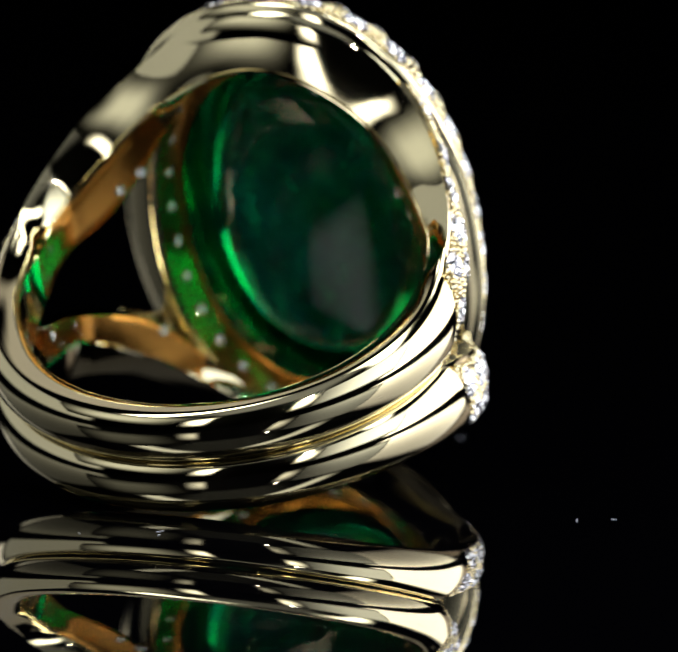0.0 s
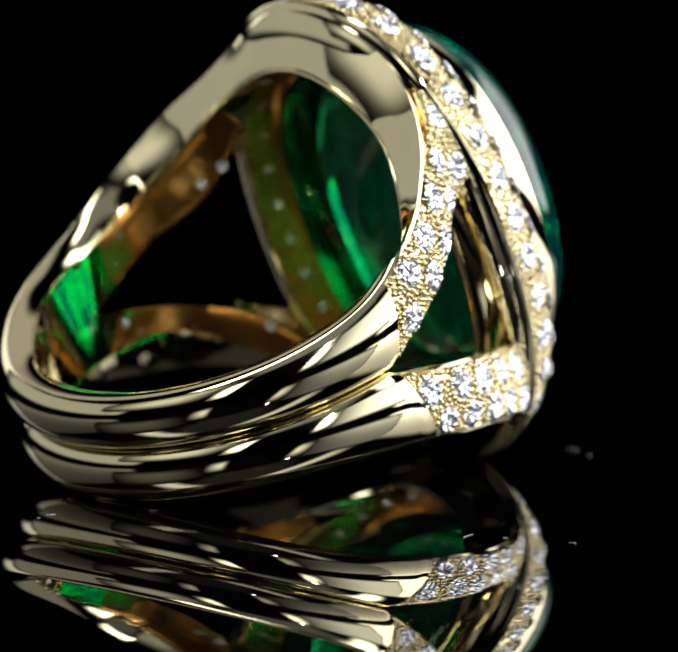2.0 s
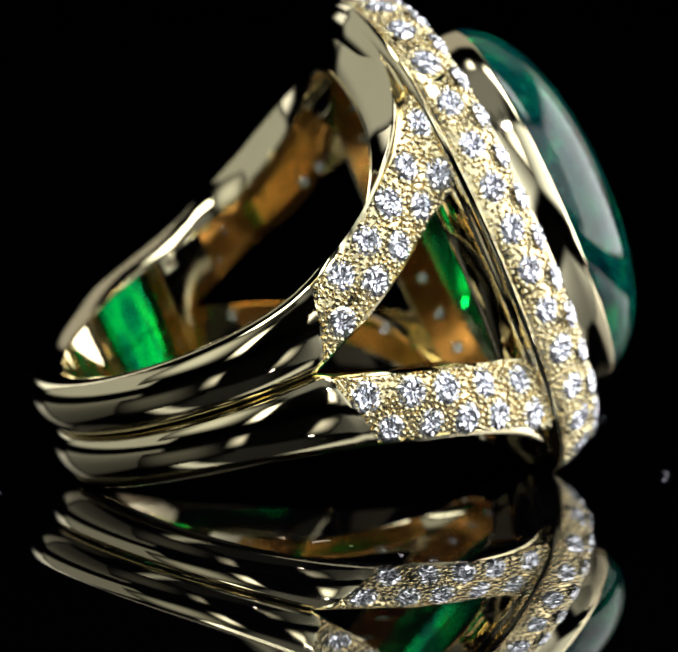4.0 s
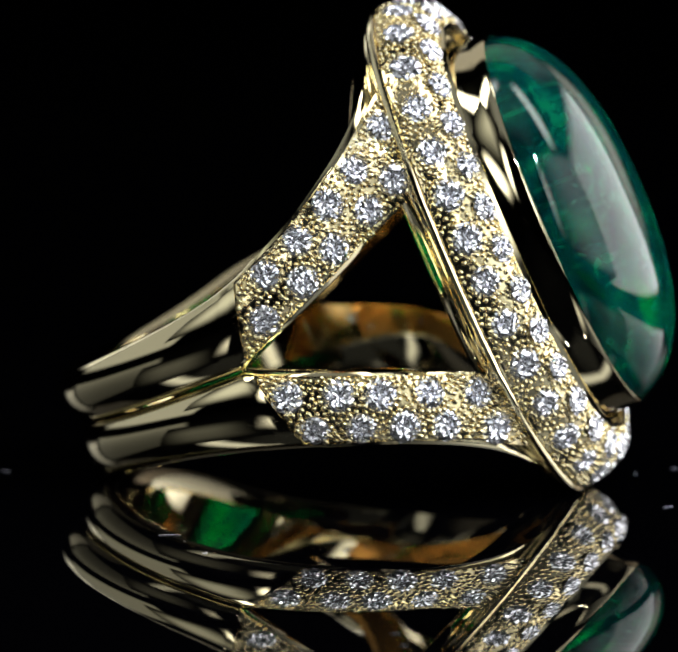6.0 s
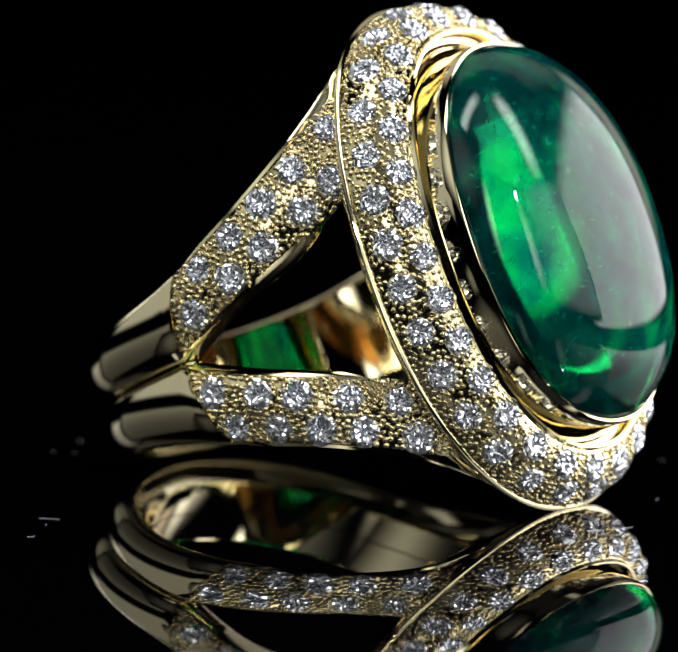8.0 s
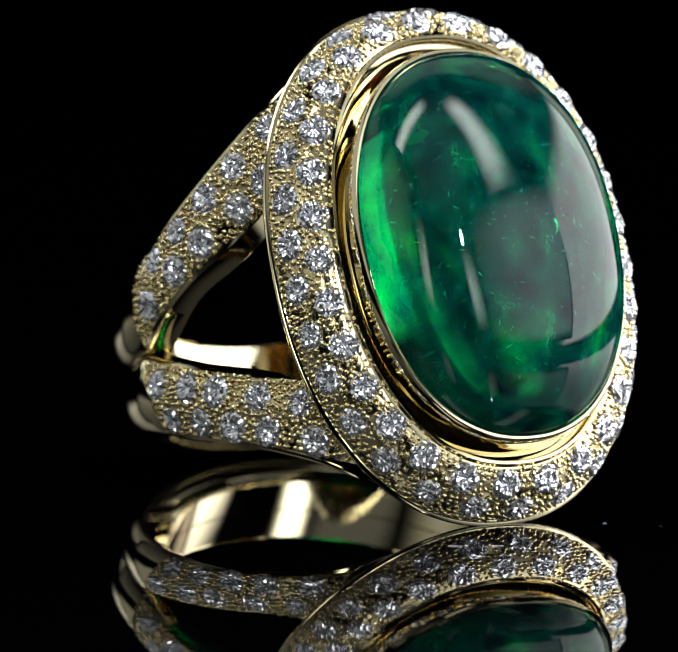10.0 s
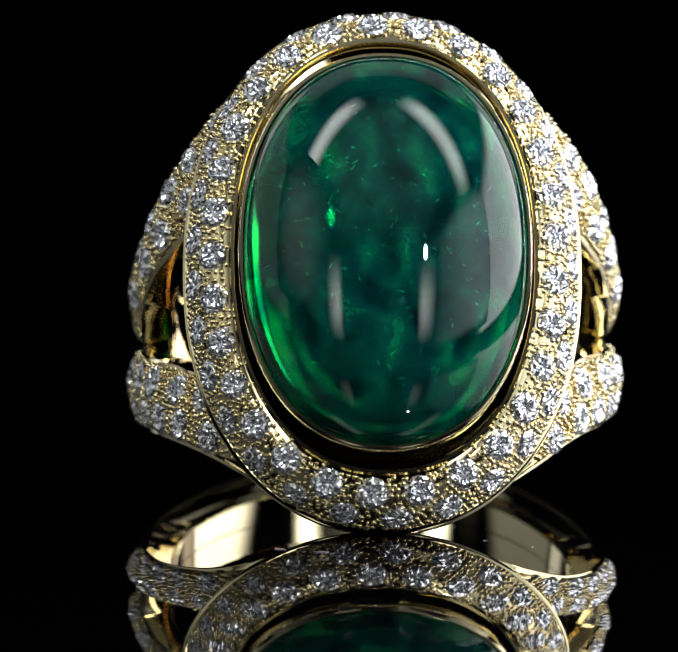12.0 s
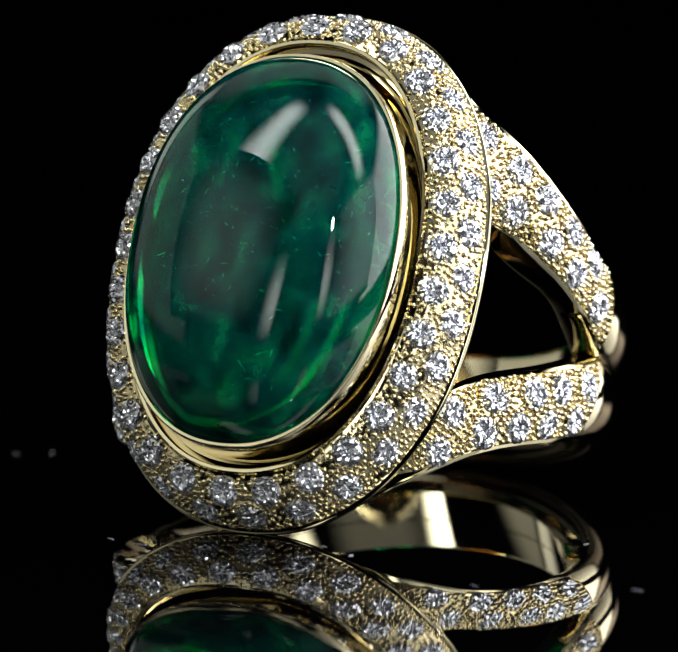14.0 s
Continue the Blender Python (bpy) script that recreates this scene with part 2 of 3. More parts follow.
PLATE_IN = [(-20.3, 2.05), (-17, 2.15), (-14, 2.35), (-11.3, 2.6), (-9.2, 2.95), (-7.8, 3.5), (-6.3, 4.5), (-5.3, 5.5), (-4.6, 6.7)]
GRID = np.arange(-24, 0, 0.1)


def eased(table, width=21):
    """A table as a smooth curve on GRID."""
    slope = (table[-1][1] - table[-2][1]) / (table[-1][0] - table[-2][0])
    table = table + [(table[-1][0] + 3, table[-1][1] + 3 * slope)]
    line = np.interp(GRID, [p for p, _ in table], [q for _, q in table])
    for _ in range(2):
        line = np.convolve(np.pad(line, width // 2, mode="edge"), np.ones(width) / width, mode="valid")
    return line


SIDE_EVEN, EDGE_EVEN, PLATE_EVEN = eased(SIDE), {k: eased(v) for k, v in EDGE.items()}, eased(PLATE_IN)


def middle(y):
    """Height of the groove between the two bands."""
    return float(np.interp(y, (-22.2, -11.9), (-0.1, -0.4)))


def window(y, sz):
    """Distance from the ring's middle plane to the window's edge."""
    rise = max(0.0, y + 11.9)
    return sz * middle(y) + 0.02 + (0.40 if sz > 0 else 0.435) * rise + 0.02 * min(1.0, rise)


def across(y):
    """Half the ring's outer width at y, and the matching point of the finger hole."""
    if y < BACK:
        c = (BACK - y) / 10.9
        xo = 10.95 * math.sqrt(max(0.0, 1 - c * c))
    else:
        xo = float(np.interp(y, GRID, SIDE_EVEN))
    far = math.hypot(xo, y - BACK)
    grow = HOLE + 0.35 * math.exp(-((y + 7.5) / 2.2) ** 2)
    return xo, grow * xo / far, BACK + grow * (y - BACK) / far


def arm_at(y, u, depth, sz):
    """A point of a band or arm: u from -1 (window) to 1 (outer edge); depth from the outer skin inwards. Also the full depth there."""
    xo, xi, yi = across(y)
    lo, hi = window(y, sz), float(np.interp(y, GRID, EDGE_EVEN[sz]))
    z = (lo + hi) / 2 + u * (hi - lo) / 2
    w = min(1.0, max(0.0, (y + 4.3) / 2.1)) ** 1.5
    xo = xo * (1 - w) + halo_rear(min(z, 8.9)) * w
    xi = min(xi, xo * 0.92 - 0.3)
    full = math.hypot(xi - xo, yi - y)
    f = depth / full
    lo_in, hi_in = window(yi, sz), float(np.interp(yi, GRID, PLATE_EVEN))
    z_in = (lo_in + hi_in) / 2 + u * (hi_in - lo_in) / 2
    arch = 0.9 * ((u + 1) / 2) ** 2
    g = max(0.0, (depth - arch) / max(0.2, full - arch))
    return Vector((xo + (xi - xo) * f, y + (yi - y) * f, z + (z_in - z) * g)), full


PAVE_FROM, PAVE_TO = -11.15, -2.2


def slanted(y, u):
    """The pave's end is cut on a slant: its outer edge starts further towards the stone."""
    return y + 0.5 * u * math.exp(-((y - PAVE_FROM) / 2.0) ** 2)


def skin_depth(y, u):
    """Depth of the arched outer skin: half round at the back, a lower arch along the arms."""
    k = min(1.0, max(0.0, (y - PAVE_FROM) / 2.4))
    k = k * k * (3 - 2 * k)
    back = 0.95 * (1 - math.sqrt(max(0.0, 1 - min(1.0, abs(u)) ** 2)))
    arm = (0.65 - 0.5 * min(1.0, max(0.0, (y + 7.0) / 4.0))) * ((u + 1) / 2) ** 2 + 0.55 * ((1 - u) / 2) ** 4
    return back * (1 - k) + arm * k


def flip(p, sx, sz):
    """A point mirrored to a side. The hand-made ring is not quite even: one shoulder sits a little higher."""
    x, y, z = p[0] * sx, p[1], p[2] * sz
    if sx < 0:
        f = float(np.interp(y, (-20, -14, -5, -2.6), (0, 1, 1, 0)))
        z += 0.5 * f * f * (3 - 2 * f) * min(1.0, abs(x) / 9) ** 2
    return (x, y, z)


def brilliant():
    """A round brilliant of radius 1 seen through its crown: facets that throw light back at many angles."""
    pts, faces = [(0, 0, 0.0)], []
    for k in range(16):
        a, r, h = k * math.pi / 8, (0.30, 0.36)[k % 2], (0.16, 0.07)[k % 2]
        pts.append((r * math.cos(a), r * math.sin(a), h))
    for k in range(16):
        a, r, h = (k + 0.5) * math.pi / 8, (0.58, 0.64)[k % 2], (0.27, 0.21)[k % 2]
        pts.append((r * math.cos(a), r * math.sin(a), h))
    for k in range(16):
        a, r, h = k * math.pi / 8, (0.84, 0.8)[k % 2], (0.1, 0.2)[k % 2]
        pts.append((r * math.cos(a), r * math.sin(a), h))
    for k in range(16):
        a = (k + 0.5) * math.pi / 8
        pts.append((math.cos(a), math.sin(a), 0.0))
    pts.append((0, 0, -0.25))
    for k in range(16):
        j = (k + 1) % 16
        a, b, c, d = 1 + k, 17 + k, 33 + k, 49 + k
        aj, bj, cj, dj = 1 + j, 17 + j, 33 + j, 49 + j
        faces += [(0, a, aj), (a, b, aj), (b, bj, aj), (b, c, cj), (b, cj, bj), (c, d, cj), (d, dj, cj), (65, dj, d)]
    return pts, faces


def set_stone(pt, normal, r, parent, share, spin):
    ob = new("diamond", share)
    ob.parent = parent
    q = Vector(normal).to_track_quat("Z", "Y").to_matrix().to_4x4()
    ob.matrix_local = Matrix.Translation(Vector(pt) * MM) @ q @ Matrix.Rotation(spin, 4, "Z") @ Matrix.Diagonal((r, r, r, 1))
    return ob


def scatter(surface, stones, count, gap, rnd):
    """Grains strewn over a face, clear of the stones."""
    made, radii = [], []
    spots = np.array([tuple(p) for p, _ in stones])
    lim = np.array([r for _, r in stones])
    cloud = [np.array(tuple(surface(rnd.random(), rnd.random()))) for _ in range(count)]
    for ring_only in (True, False):
        for q in cloud:
            far = np.linalg.norm(spots - q, axis=1) - lim
            near = float(far.min())
            if near < 0.02 or (ring_only and near > 0.12):
                continue
            if made and (np.linalg.norm(np.array(made[-400:]) - q, axis=1) < gap).any() or (len(made) > 400 and (np.linalg.norm(np.array(made) - q, axis=1) < gap).any()):
                continue
            made.append(tuple(q))
            radii.append(rnd.uniform(0.13, 0.17) if ring_only else rnd.uniform(0.10, 0.16))
    return made, radii


def build_ring():
    ring = tagged(new("ring"), "yellow gold ring with an oval green cabochon and diamond pave halo", "ring")
    rnd = random.Random(4)
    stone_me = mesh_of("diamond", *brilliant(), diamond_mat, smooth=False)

    # split shank: two half-round bands, each opening into pave-set arms that meet again behind the halo
    skin = [-1, -0.985, -0.95, -0.9, -0.86, -0.7, -0.45, -0.2, 0.05, 0.3, 0.55, 0.78, 0.87, 0.91, 0.95, 0.985, 1.0]
    bridge_in = [(0.0, 10.15), (1.7, 9.5), (3.3, 8.45), (4.5, 7.55), (5.6, 6.7)]

    def section(y, sz):
        row = []
        for u in skin:
            cut = 0.2 if y > PAVE_FROM + 0.01 and -0.88 < u < 0.89 else 0.0
            ys = slanted(y, u)
            row.append(arm_at(ys, u, skin_depth(y, u) + cut, sz)[0])
        full = arm_at(y, 1.0, 0, sz)[1]
        inner = arm_at(y, 1.0, full, sz)[0]
        row += plate_row(row[-1], inner)
        row += [arm_at(y, u, full, sz)[0] for u in (0.9, 0.3, -0.5, -0.97)]
        row.append(arm_at(y, -1.0, max(0.3, full - 0.2), sz)[0])
        return row

    def plate_row(a, b):
        side = (b - a).cross(Vector((0, 0, 1)))
        up = side.cross(b - a).normalized()
        if up.z < 0:
            up = -up
        row = [a + (b - a) * q + up * 0.10 * math.sin(math.pi * q) for q in (0.06, 0.2, 0.4, 0.6, 0.8, 0.93)]
        return row + [a + (b - a) * 0.955 - up * 0.05, a + (b - a) * 0.97 + up * 0.03, b + up * 0.02, b - up * 0.1]

    for sz in (1, -1):
        ys = [BACK - 10.9 * math.cos(k / 70 * math.pi / 2) for k in range(70)]
        ys += [BACK + (PAVE_FROM - BACK) * k / 3 for k in range(4)] + [PAVE_FROM + 0.02] + [PAVE_FROM + 0.02 + (PAVE_TO - PAVE_FROM - 0.02) * k / 48 for k in range(1, 49)]
        half = [section(y, sz) for y in ys]
        last = half[-1]
        th0 = min((math.pi / 2 * k / 400 for k in range(400)), key=lambda t: (Vector((*oval(ROW_A, ROW_B, t, 1.36), 0)) - Vector((last[16].x, last[16].z, 0))).length)
        for k in range(1, 31):
            f = k / 30
            th = th0 + (math.pi / 2 - th0) * f
            (ox, oz), (hx, hz) = oval(ROW_A, ROW_B, th, 1.36), oval(ROW_A, ROW_B, th, 0.5)
            outer, hid = Vector((ox, -2.32, oz)), Vector((hx, -2.1, hz))
            xb = last[25].x * math.cos(f * math.pi / 2)
            inner = Vector((xb, last[25].y + (-3.9 - last[25].y) * f, float(np.interp(xb, [p for p, _ in bridge_in], [q for _, q in bridge_in]))))
            goal = [hid + (outer - hid) * (u + 1) / 2 for u in skin]
            goal += plate_row(goal[-1], inner)
            low = Vector((hid.x * 0.9, -3.0, hid.z * 0.93))
            goal += [inner + (low - inner) * q for q in (0.1, 0.4, 0.8, 0.95)] + [low]
            g = min(1.0, f / 0.3)
            half.append([(p * (1 - g) + q * g) if g < 1 and (i < 16 or i > 26) else q for i, (p, q) in enumerate(zip(last, goal))])
        lines = np.array([[tuple(p) for p in r] for r in half])
        joint = len(ys)
        first = joint - 26
        run = np.concatenate([lines[first:], lines[-2:first - 1:-1] * (-1, 1, 1)])    # ease the way from arm to arm behind the halo
        for _ in range(170):
            run[1:-1] = (run[:-2] + 2 * run[1:-1] + run[2:]) / 4
        lines[first:] = run[:len(lines) - first]
        lines[-1, :, 0] = 0.0
        half = [[Vector(p) for p in r] for r in lines]
        loop = [[flip(p, 1, sz) for p in r] for r in half] + [[flip(p, -1, sz) for p in r] for r in reversed(half[1:-1])]
        band = part("shank_band", mesh_of("shank_band", *loft(loop, True, True), gold, sharp=38), ring, "polished yellow gold band that opens into pave-set shoulder arms")
        rows = ((0.45, (-2.5, -4.1, -5.6, -7.35, -9.25)), (-0.43, (-2.75, -4.2, -6.1, -7.85, -10.1))) if sz > 0 else \
            ((0.53, (-3.05, -4.75, -6.3, -8.05, -10.0)), (-0.36, (-3.15, -4.9, -6.75, -8.4, -10.5)))
        for sx in (1, -1):
            plate, liner = [], []
            for i in range(49):
                y = PAVE_FROM + 0.03 + (PAVE_TO - PAVE_FROM - 0.03) * i / 48
                line = [(u, skin_depth(y, u) + 0.13) for u in (-0.885, -0.6, -0.3, 0.0, 0.3, 0.6, 0.89)] + [(0.8, 1.05), (-0.8, 0.5)]
                plate.append([flip(arm_at(slanted(y, u), u, dep, sz)[0], sx, sz) for u, dep in line])
            for r in half[joint - 45:joint + 4]:
                core = Vector((0, BACK, 0))
                a, b = r[27], r[30]
                inward = Vector((-a.x - b.x, 2 * core.y - a.y - b.y, 0)).normalized()
                line = [(r[27], 0.0), (r[27] * 0.93 + r[28] * 0.07, 0.05), (r[28], 0.06), (r[29], 0.06), (r[29] * 0.1 + r[30] * 0.9, 0.05), (r[30], 0.0), (r[29], -0.2), (r[28], -0.2)]
                liner.append([flip(p + inward * o, sx, sz) for p, o in line])
            # liner over the arm's inside, its colour carrying the bounced orange light
            part("inner_wall", mesh_of("inner_wall", *loft(liner), gold_satin_bounce, sharp=50), band, "satin cast gold inner wall, coloured deep orange for light bounced inside the ring")
            part("pave_face", mesh_of("pave_face", *loft(plate), gold_pave, sharp=40), band, "grained gold face set with small diamonds")
            stones = []
            for u, places in rows:
                for y in places:
                    p = arm_at(y, u, skin_depth(y, u) + 0.06, sz)[0]
                    e1 = arm_at(y + 0.1, u, skin_depth(y, u), sz)[0] - arm_at(y - 0.1, u, skin_depth(y, u), sz)[0]
                    e2 = arm_at(y, u + 0.05, skin_depth(y, u + 0.05), sz)[0] - arm_at(y, u - 0.05, skin_depth(y, u - 0.05), sz)[0]
                    nrm = e1.cross(e2).normalized()
                    if nrm.x < 0:
                        nrm = -nrm
                    r = rnd.uniform(0.67, 0.75)
                    stones.append((p, r))
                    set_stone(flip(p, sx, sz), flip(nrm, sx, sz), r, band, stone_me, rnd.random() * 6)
                    d = arm_at(y, u * 0.8, 0, sz)[1]
                    q = arm_at(y, u * 0.8, d - 0.02, sz)[0]
                    inward = Vector((-q.x, BACK - q.y, 0)).normalized()
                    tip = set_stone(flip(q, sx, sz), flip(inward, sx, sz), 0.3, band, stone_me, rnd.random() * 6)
                    tip.name = "culet"

            def on_arm(a, b, sz=sz):
                u, y = -0.85 + 1.7 * b, PAVE_FROM + 0.15 + (PAVE_TO - PAVE_FROM - 0.15) * a
                return arm_at(slanted(y, u), u, skin_depth(y, u) + 0.07, sz)[0]
            grains, radii = scatter(on_arm, stones, 4500, 0.22, rnd)
            part("graining", bead_mesh([flip(g, sx, sz) for g in grains], radii, gold, "graining"), band, "raised gold grains", "stuff")

    # halo, a rounded oval frame, with the plain gallery behind it
    hal = [(-0.9, -1.2), (-0.9, -0.05), (-0.7, 0.0), (-0.7, 0.5), (-0.63, 0.62), (-0.5, 0.62), (-0.42, 0.42), (0.0, 0.32), (0.5, -0.03), (0.95, -0.75), (1.22, -1.5),
           (1.3, -1.9), (1.44, -1.93), (1.52, -2.02), (1.5, -2.16), (1.36, -2.3), (1.15, -2.45)]
    ths = [2 * math.pi * i / 160 for i in range(160)]

    def sweep(a, b, profile):
        return [[(oval(a, b, t, o)[0], n, oval(a, b, t, o)[1]) for o, n in profile] for t in ths]
    halo = part("halo", mesh_of("halo", *loft(sweep(ROW_A, ROW_B, hal), True, True), gold, sharp=40), ring, "oval gold frame set with diamonds")
    gal = [(1.22, -2.3), (1.2, -2.42), (0.85, -2.75), (0.4, -3.05), (-0.1, -3.3), (-0.6, -3.4), (-0.8, -3.3), (-0.7, -3.0), (0.2, -1.4), (0.9, -1.8)]
    part("gallery", mesh_of("gallery", *loft(sweep(ROW_A, ROW_B, gal), True, True), gold, sharp=60), ring, "polished gold gallery behind the halo")
    # gallery's inside, likewise tinted with the orange of bounced light
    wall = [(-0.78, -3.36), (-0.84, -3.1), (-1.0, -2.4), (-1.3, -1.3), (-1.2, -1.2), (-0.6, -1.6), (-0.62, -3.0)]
    part("gallery_wall", mesh_of("gallery_wall", *loft(sweep(ROW_A, ROW_B, wall), True, True), gold_satin_bounce, sharp=60), ring, "satin cast gold inner wall, coloured deep orange for light bounced inside the ring")
    face = [(-0.47, 0.37), (0.0, 0.36), (0.52, 0.0), (0.98, -0.72), (1.26, -1.48), (1.3, -1.86), (1.0, -1.8), (-0.3, 0.1)]
    part("pave_face", mesh_of("pave_face", *loft(sweep(ROW_A, ROW_B, face), True, True), gold_pave, sharp=40), halo, "grained gold face set with small diamonds")
    stones = []
    for o, n, lean, count, shift in ((0.3, 0.22, 0.5, 29, 0.0), (1.06, -0.92, 1.16, 29, 0.5)):
        for t in even_angles(ROW_A, ROW_B, count, shift):
            x, z = oval(ROW_A, ROW_B, t, o)
            x2, z2 = oval(ROW_A, ROW_B, t, o + 1)
            out = Vector((x2 - x, 0, z2 - z)).normalized()
            nrm = (out * math.sin(lean) + Vector((0, math.cos(lean), 0))).normalized()
            r = rnd.uniform(0.65, 0.71) if shift == 0 else rnd.uniform(0.66, 0.74)
            stones.append((Vector((x, n, z)), r))
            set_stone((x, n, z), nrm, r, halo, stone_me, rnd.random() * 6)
    band = [(-0.34, 0.36), (0.0, 0.36), (0.52, 0.0), (0.98, -0.72), (1.26, -1.48), (1.3, -1.84)]
    run = np.concatenate([[0], np.cumsum([math.dist(a, b) for a, b in zip(band, band[1:])])])

    def on_halo(a, b):
        o = float(np.interp(b * run[-1], run, [p[0] for p in band]))
        n = float(np.interp(b * run[-1], run, [p[1] for p in band]))
        x, z = oval(ROW_A, ROW_B, a * math.tau, o)
        return Vector((x, n, z))
    grains, radii = scatter(on_halo, stones, 13000, 0.22, rnd)
    part("graining", bead_mesh(grains, radii, gold, "graining"), halo, "raised gold grains", "stuff")
    wire = [(0.09 * math.cos(k * math.pi / 4) + 0.5, 0.1 + 0.09 * math.sin(k * math.pi / 4)) for k in range(8)]
    part("inner_wire", mesh_of("inner_wire", *loft(sweep(5.9, 8.6, wire), True, True), gold), halo, "thin polished gold wire")

    for t in even_angles(ROW_A, ROW_B, 29):
        x, z = oval(ROW_A, ROW_B, t, -1.0)
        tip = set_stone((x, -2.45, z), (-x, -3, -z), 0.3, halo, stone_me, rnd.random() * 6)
        tip.name = "culet"

    # bezel round the stone
    bez = [(-0.1, 1.75), (0.0, 2.14), (0.07, 2.26), (0.18, 2.26), (0.26, 2.12), (0.23, 1.6), (0.24, 1.1), (0.3, 0.65), (0.41, 0.3), (0.41, -1.2), (-0.3, -1.5), (-0.35, -0.5)]
    part("bezel", mesh_of("bezel", *loft([[(x, n - 0.2, z - 0.22) for x, n, z in r] for r in sweep(6.05, 8.65, bez)], True, True), gold, sharp=50), ring, "polished flared gold bezel")

    # cabochon
    rings = []
    for i in range(25):
        a = i / 24 * math.pi / 2
        k, n = math.cos(a) ** 0.8, 1.55 + 3.95 * math.sin(a)
        rings.append([(x * max(k, 0.004), n, z * max(k, 0.004) - 0.22) for x, z in (oval(6.1, 8.7, t) for t in ths)])
    for off, n in ((-0.08, 1.2), (-0.3, 0.75), (-0.65, 0.3), (-1.05, -0.15), (-1.45, -0.6), (-1.75, -0.9), (-2.0, -1.06), (-2.3, -1.13)):
        rings.insert(0, [(x, n, z - 0.22) for x, z in (oval(6.1, 8.7, t, off) for t in ths)])
    for k, n in ((0.7, -1.19), (0.35, -1.23), (0.004, -1.24)):
        rings.insert(0, [(x * k, n, z * k - 0.22) for x, z in (oval(6.1, 8.7, t, -2.3) for t in ths)])
    stone = part("cabochon", mesh_of("cabochon", *loft(rings), emerald_mat, sharp=80), ring, "deep green translucent oval cabochon")
    pts, faces = [], []
    for _ in range(260):
        r, a, z = math.sqrt(rnd.random()) * 0.78, rnd.random() * math.tau, rnd.uniform(-0.3, 3.6)
        c = Vector((5.2 * r * math.cos(a), z * (1 - r * r * 0.7), 7.6 * r * math.sin(a)))
        d1 = Vector((rnd.uniform(-1, 1), rnd.uniform(-1, 1), rnd.uniform(-1, 1))).normalized()
        d2 = d1.orthogonal().normalized()
        long, thin = rnd.choice((0.03, 0.04, 0.05, 0.09, 0.16)), rnd.uniform(0.012, 0.03)
        o = len(pts)
        pts += [tuple(c + d1 * long), tuple(c + d2 * thin), tuple(c - d1 * long), tuple(c - d2 * thin), tuple(c + d1.cross(d2) * thin), tuple(c - d1.cross(d2) * thin)]
        faces += [(o + i, o + (i + 1) % 4, o + 4) for i in range(4)] + [(o + (i + 1) % 4, o + i, o + 5) for i in range(4)]
    part("inclusions", mesh_of("inclusions", pts, faces, fleck_mat, smooth=False), stone, "fine pale crystals inside the green stone", "stuff")
    return ring


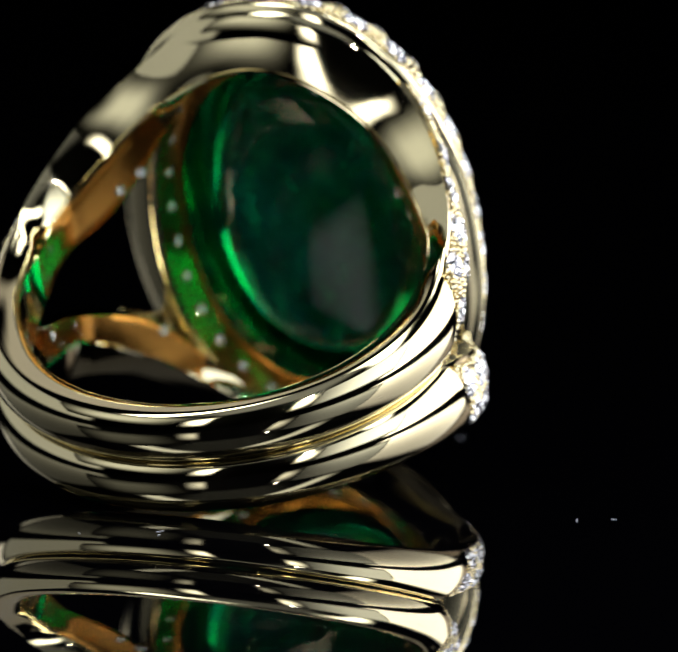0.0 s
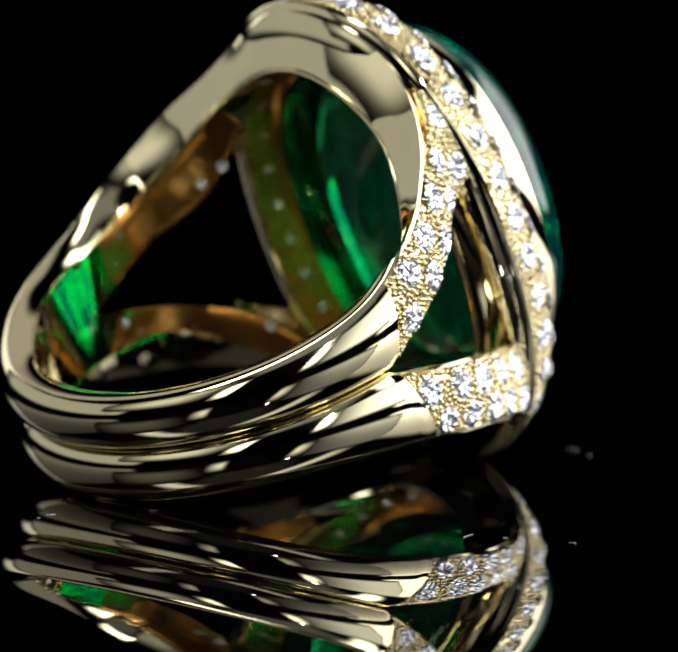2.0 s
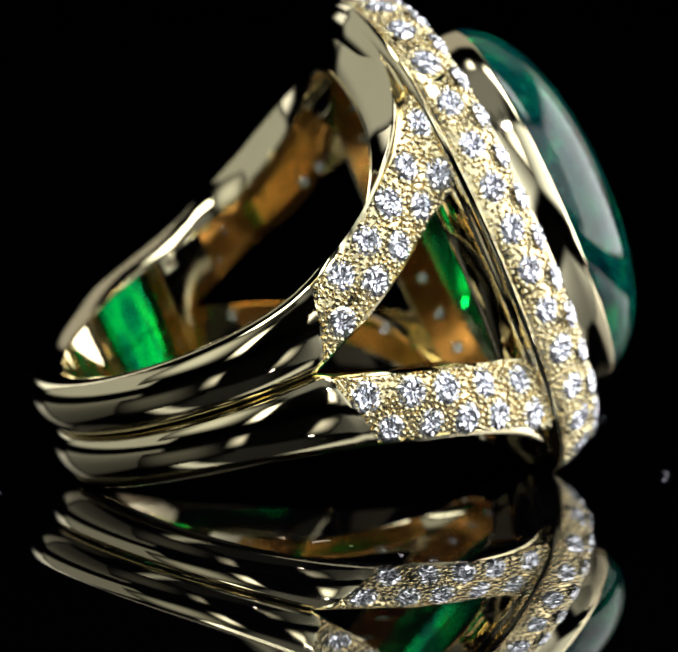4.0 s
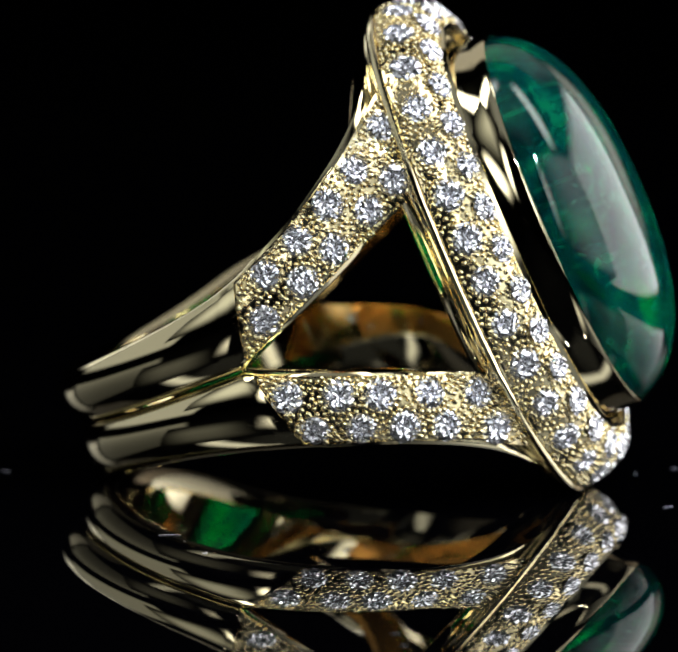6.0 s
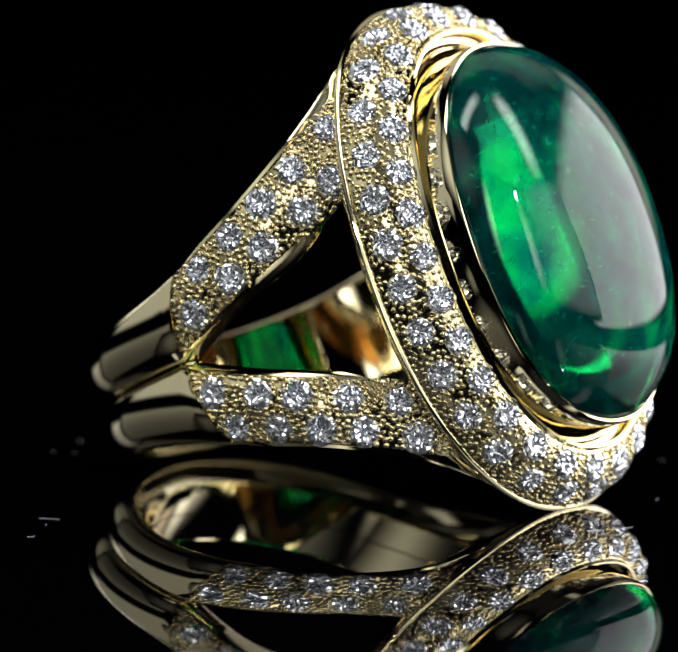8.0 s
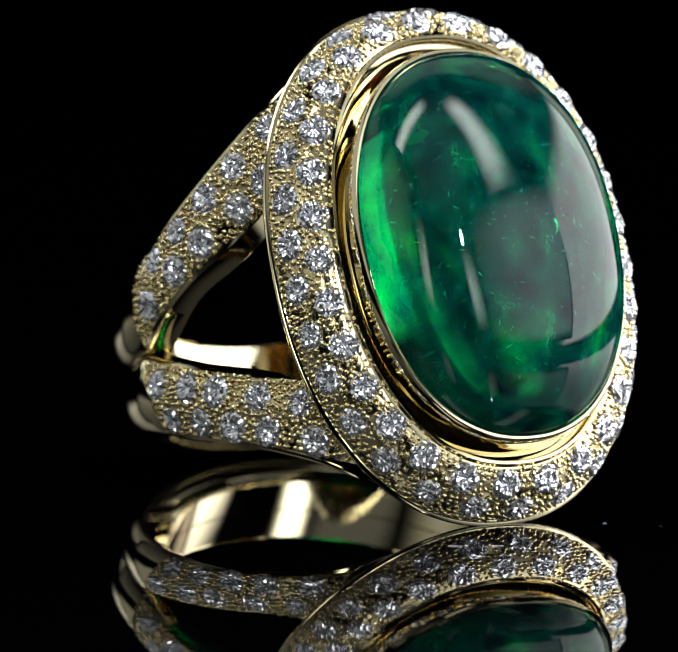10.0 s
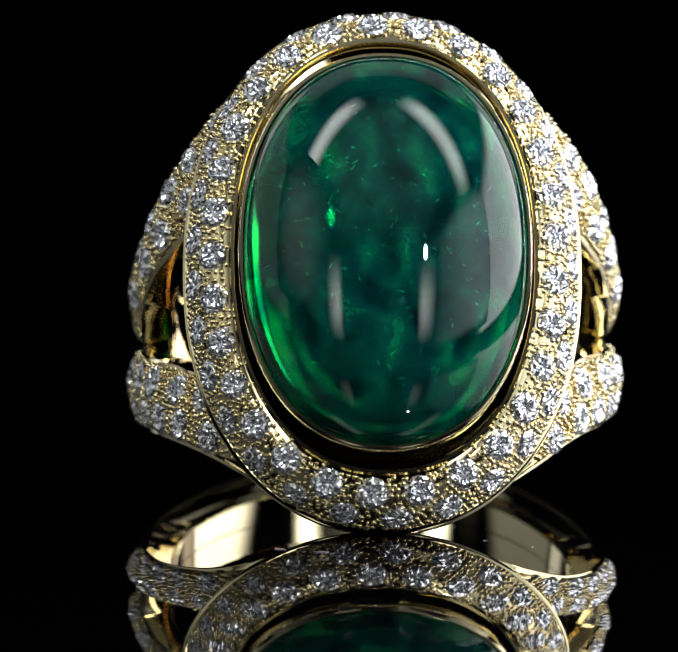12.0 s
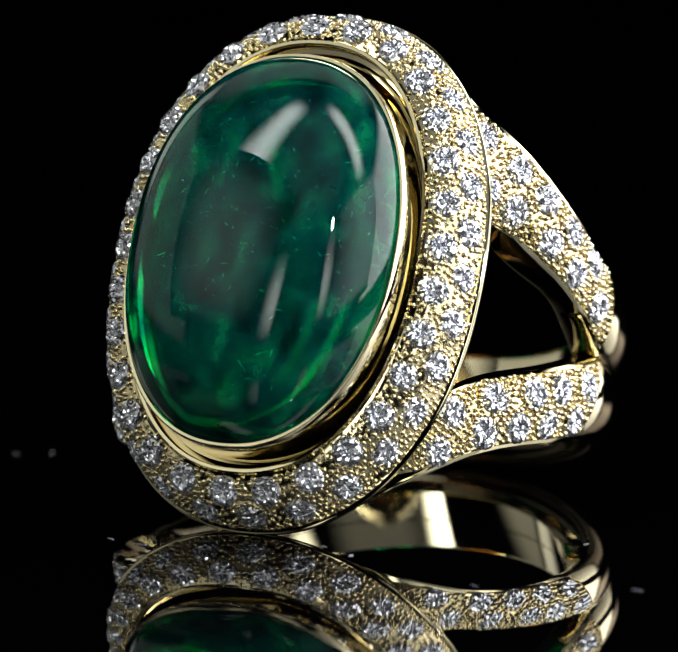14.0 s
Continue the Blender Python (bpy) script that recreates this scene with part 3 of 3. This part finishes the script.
def build_turntable():
    prof = [(0.001, 0), (148.5, 0), (149.6, -0.4), (150, -1.5), (150, -8), (0.001, -8)]
    rings = [[(r * math.cos(a), r * math.sin(a), z) for r, z in prof] for a in (math.tau * i / 128 for i in range(128))]
    table = tagged(new("turntable", mesh_of("turntable", *loft(rings, True, True), black_acrylic, sharp=30)),
                   "glossy black acrylic turntable with a few dust specks", "turntable")
    rnd = random.Random(9)
    for x, y, size in ((14.4, -3.7, 0.5), (17.9, -0.9, 0.28), (15.6, -2.2, 0.12), (-1.2, -14.0, 0.25), (-0.8, 17.2, 0.35), (1.0, 16.7, 0.3), (-22.9, 17.4, 0.3),
                       (-17.1, 19.7, 0.25), (-16.9, 8.1, 0.2), (-7.4, 14.0, 0.12), (-9.5, 15.3, 0.15), (-3.9, -15.8, 0.1), (-0.7, -14.8, 0.12)):
        rings, a, px, py = [], rnd.random() * 6, x, y
        for k in range(9):
            a += rnd.uniform(-0.9, 0.9)
            px, py = px + size * 0.25 * math.cos(a), py + size * 0.25 * math.sin(a)
            rings.append([(px + 0.014 * math.cos(q), py + 0.014 * math.cos(q), 0.025 + 0.014 * math.sin(q)) for q in (0, 1.57, 3.14, 4.71)])
        part("dust_speck", mesh_of("dust_speck", *loft(rings), lint), table, "pale curled lint fibre")
    rings = [[(r * math.cos(a), r * math.sin(a), z) for r, z in ((0.001, -8), (90, -8), (92, -10), (92, -20), (0.001, -20))] for a in (math.tau * i / 64 for i in range(64))]
    part("pedestal", mesh_of("pedestal", *loft(rings, True, True), black_cloth), table, "low black pedestal")
    return table


def build_room():
    for name, (cx, cy, cz), (sx, sy, sz) in (
            ("floor", (0, 0, -30), (1400, 1400, 20)), ("wall_north", (0, 710, 380), (1400, 20, 800)), ("wall_south", (0, -710, 380), (1400, 20, 800)),
            ("wall_east", (710, 0, 380), (20, 1400, 800)), ("wall_west", (-710, 0, 380), (20, 1400, 800)), ("ceiling", (0, 0, 790), (1440, 1440, 20))):
        pts = [(cx + i * sx / 2, cy + j * sy / 2, cz + k * sz / 2) for i in (-1, 1) for j in (-1, 1) for k in (-1, 1)]
        faces = [(0, 1, 3, 2), (4, 6, 7, 5), (0, 4, 5, 1), (2, 3, 7, 6), (0, 2, 6, 4), (1, 5, 7, 3)]
        tagged(new(name, mesh_of(name, pts, faces, black_cloth, smooth=False)), "matt black studio cloth", kind="structure")
    for panel in [ob for ob in scene.objects if ob.name.startswith("light_panel")]:
        x, y, z = panel.matrix_basis.translation * 1000
        rod = [[(x + 2 * math.cos(a), y + 2 * math.sin(a), h) for a in (math.tau * k / 8 for k in range(8))] for h in (z + 3, 781)]
        hanger = part("hanger", mesh_of("hanger", *loft(rod), black_cloth), panel, "thin black hanging rod")
        hanger.matrix_parent_inverse = panel.matrix_basis.inverted()


build_room()
turntable = build_turntable()
ring = build_ring()


def motions():
    rows, turns = [], []
    for i in range(29):
        t = i * 0.5
        turn = Matrix.Rotation(radians(START - 90 - RATE * t), 4, "Z")
        rows.append((t, turn @ pose(*[c * MM for c in CENTRE], LEAN)))
        turns.append((t, turn))
    walk(ring, rows)
    walk(turntable, turns)


motions()
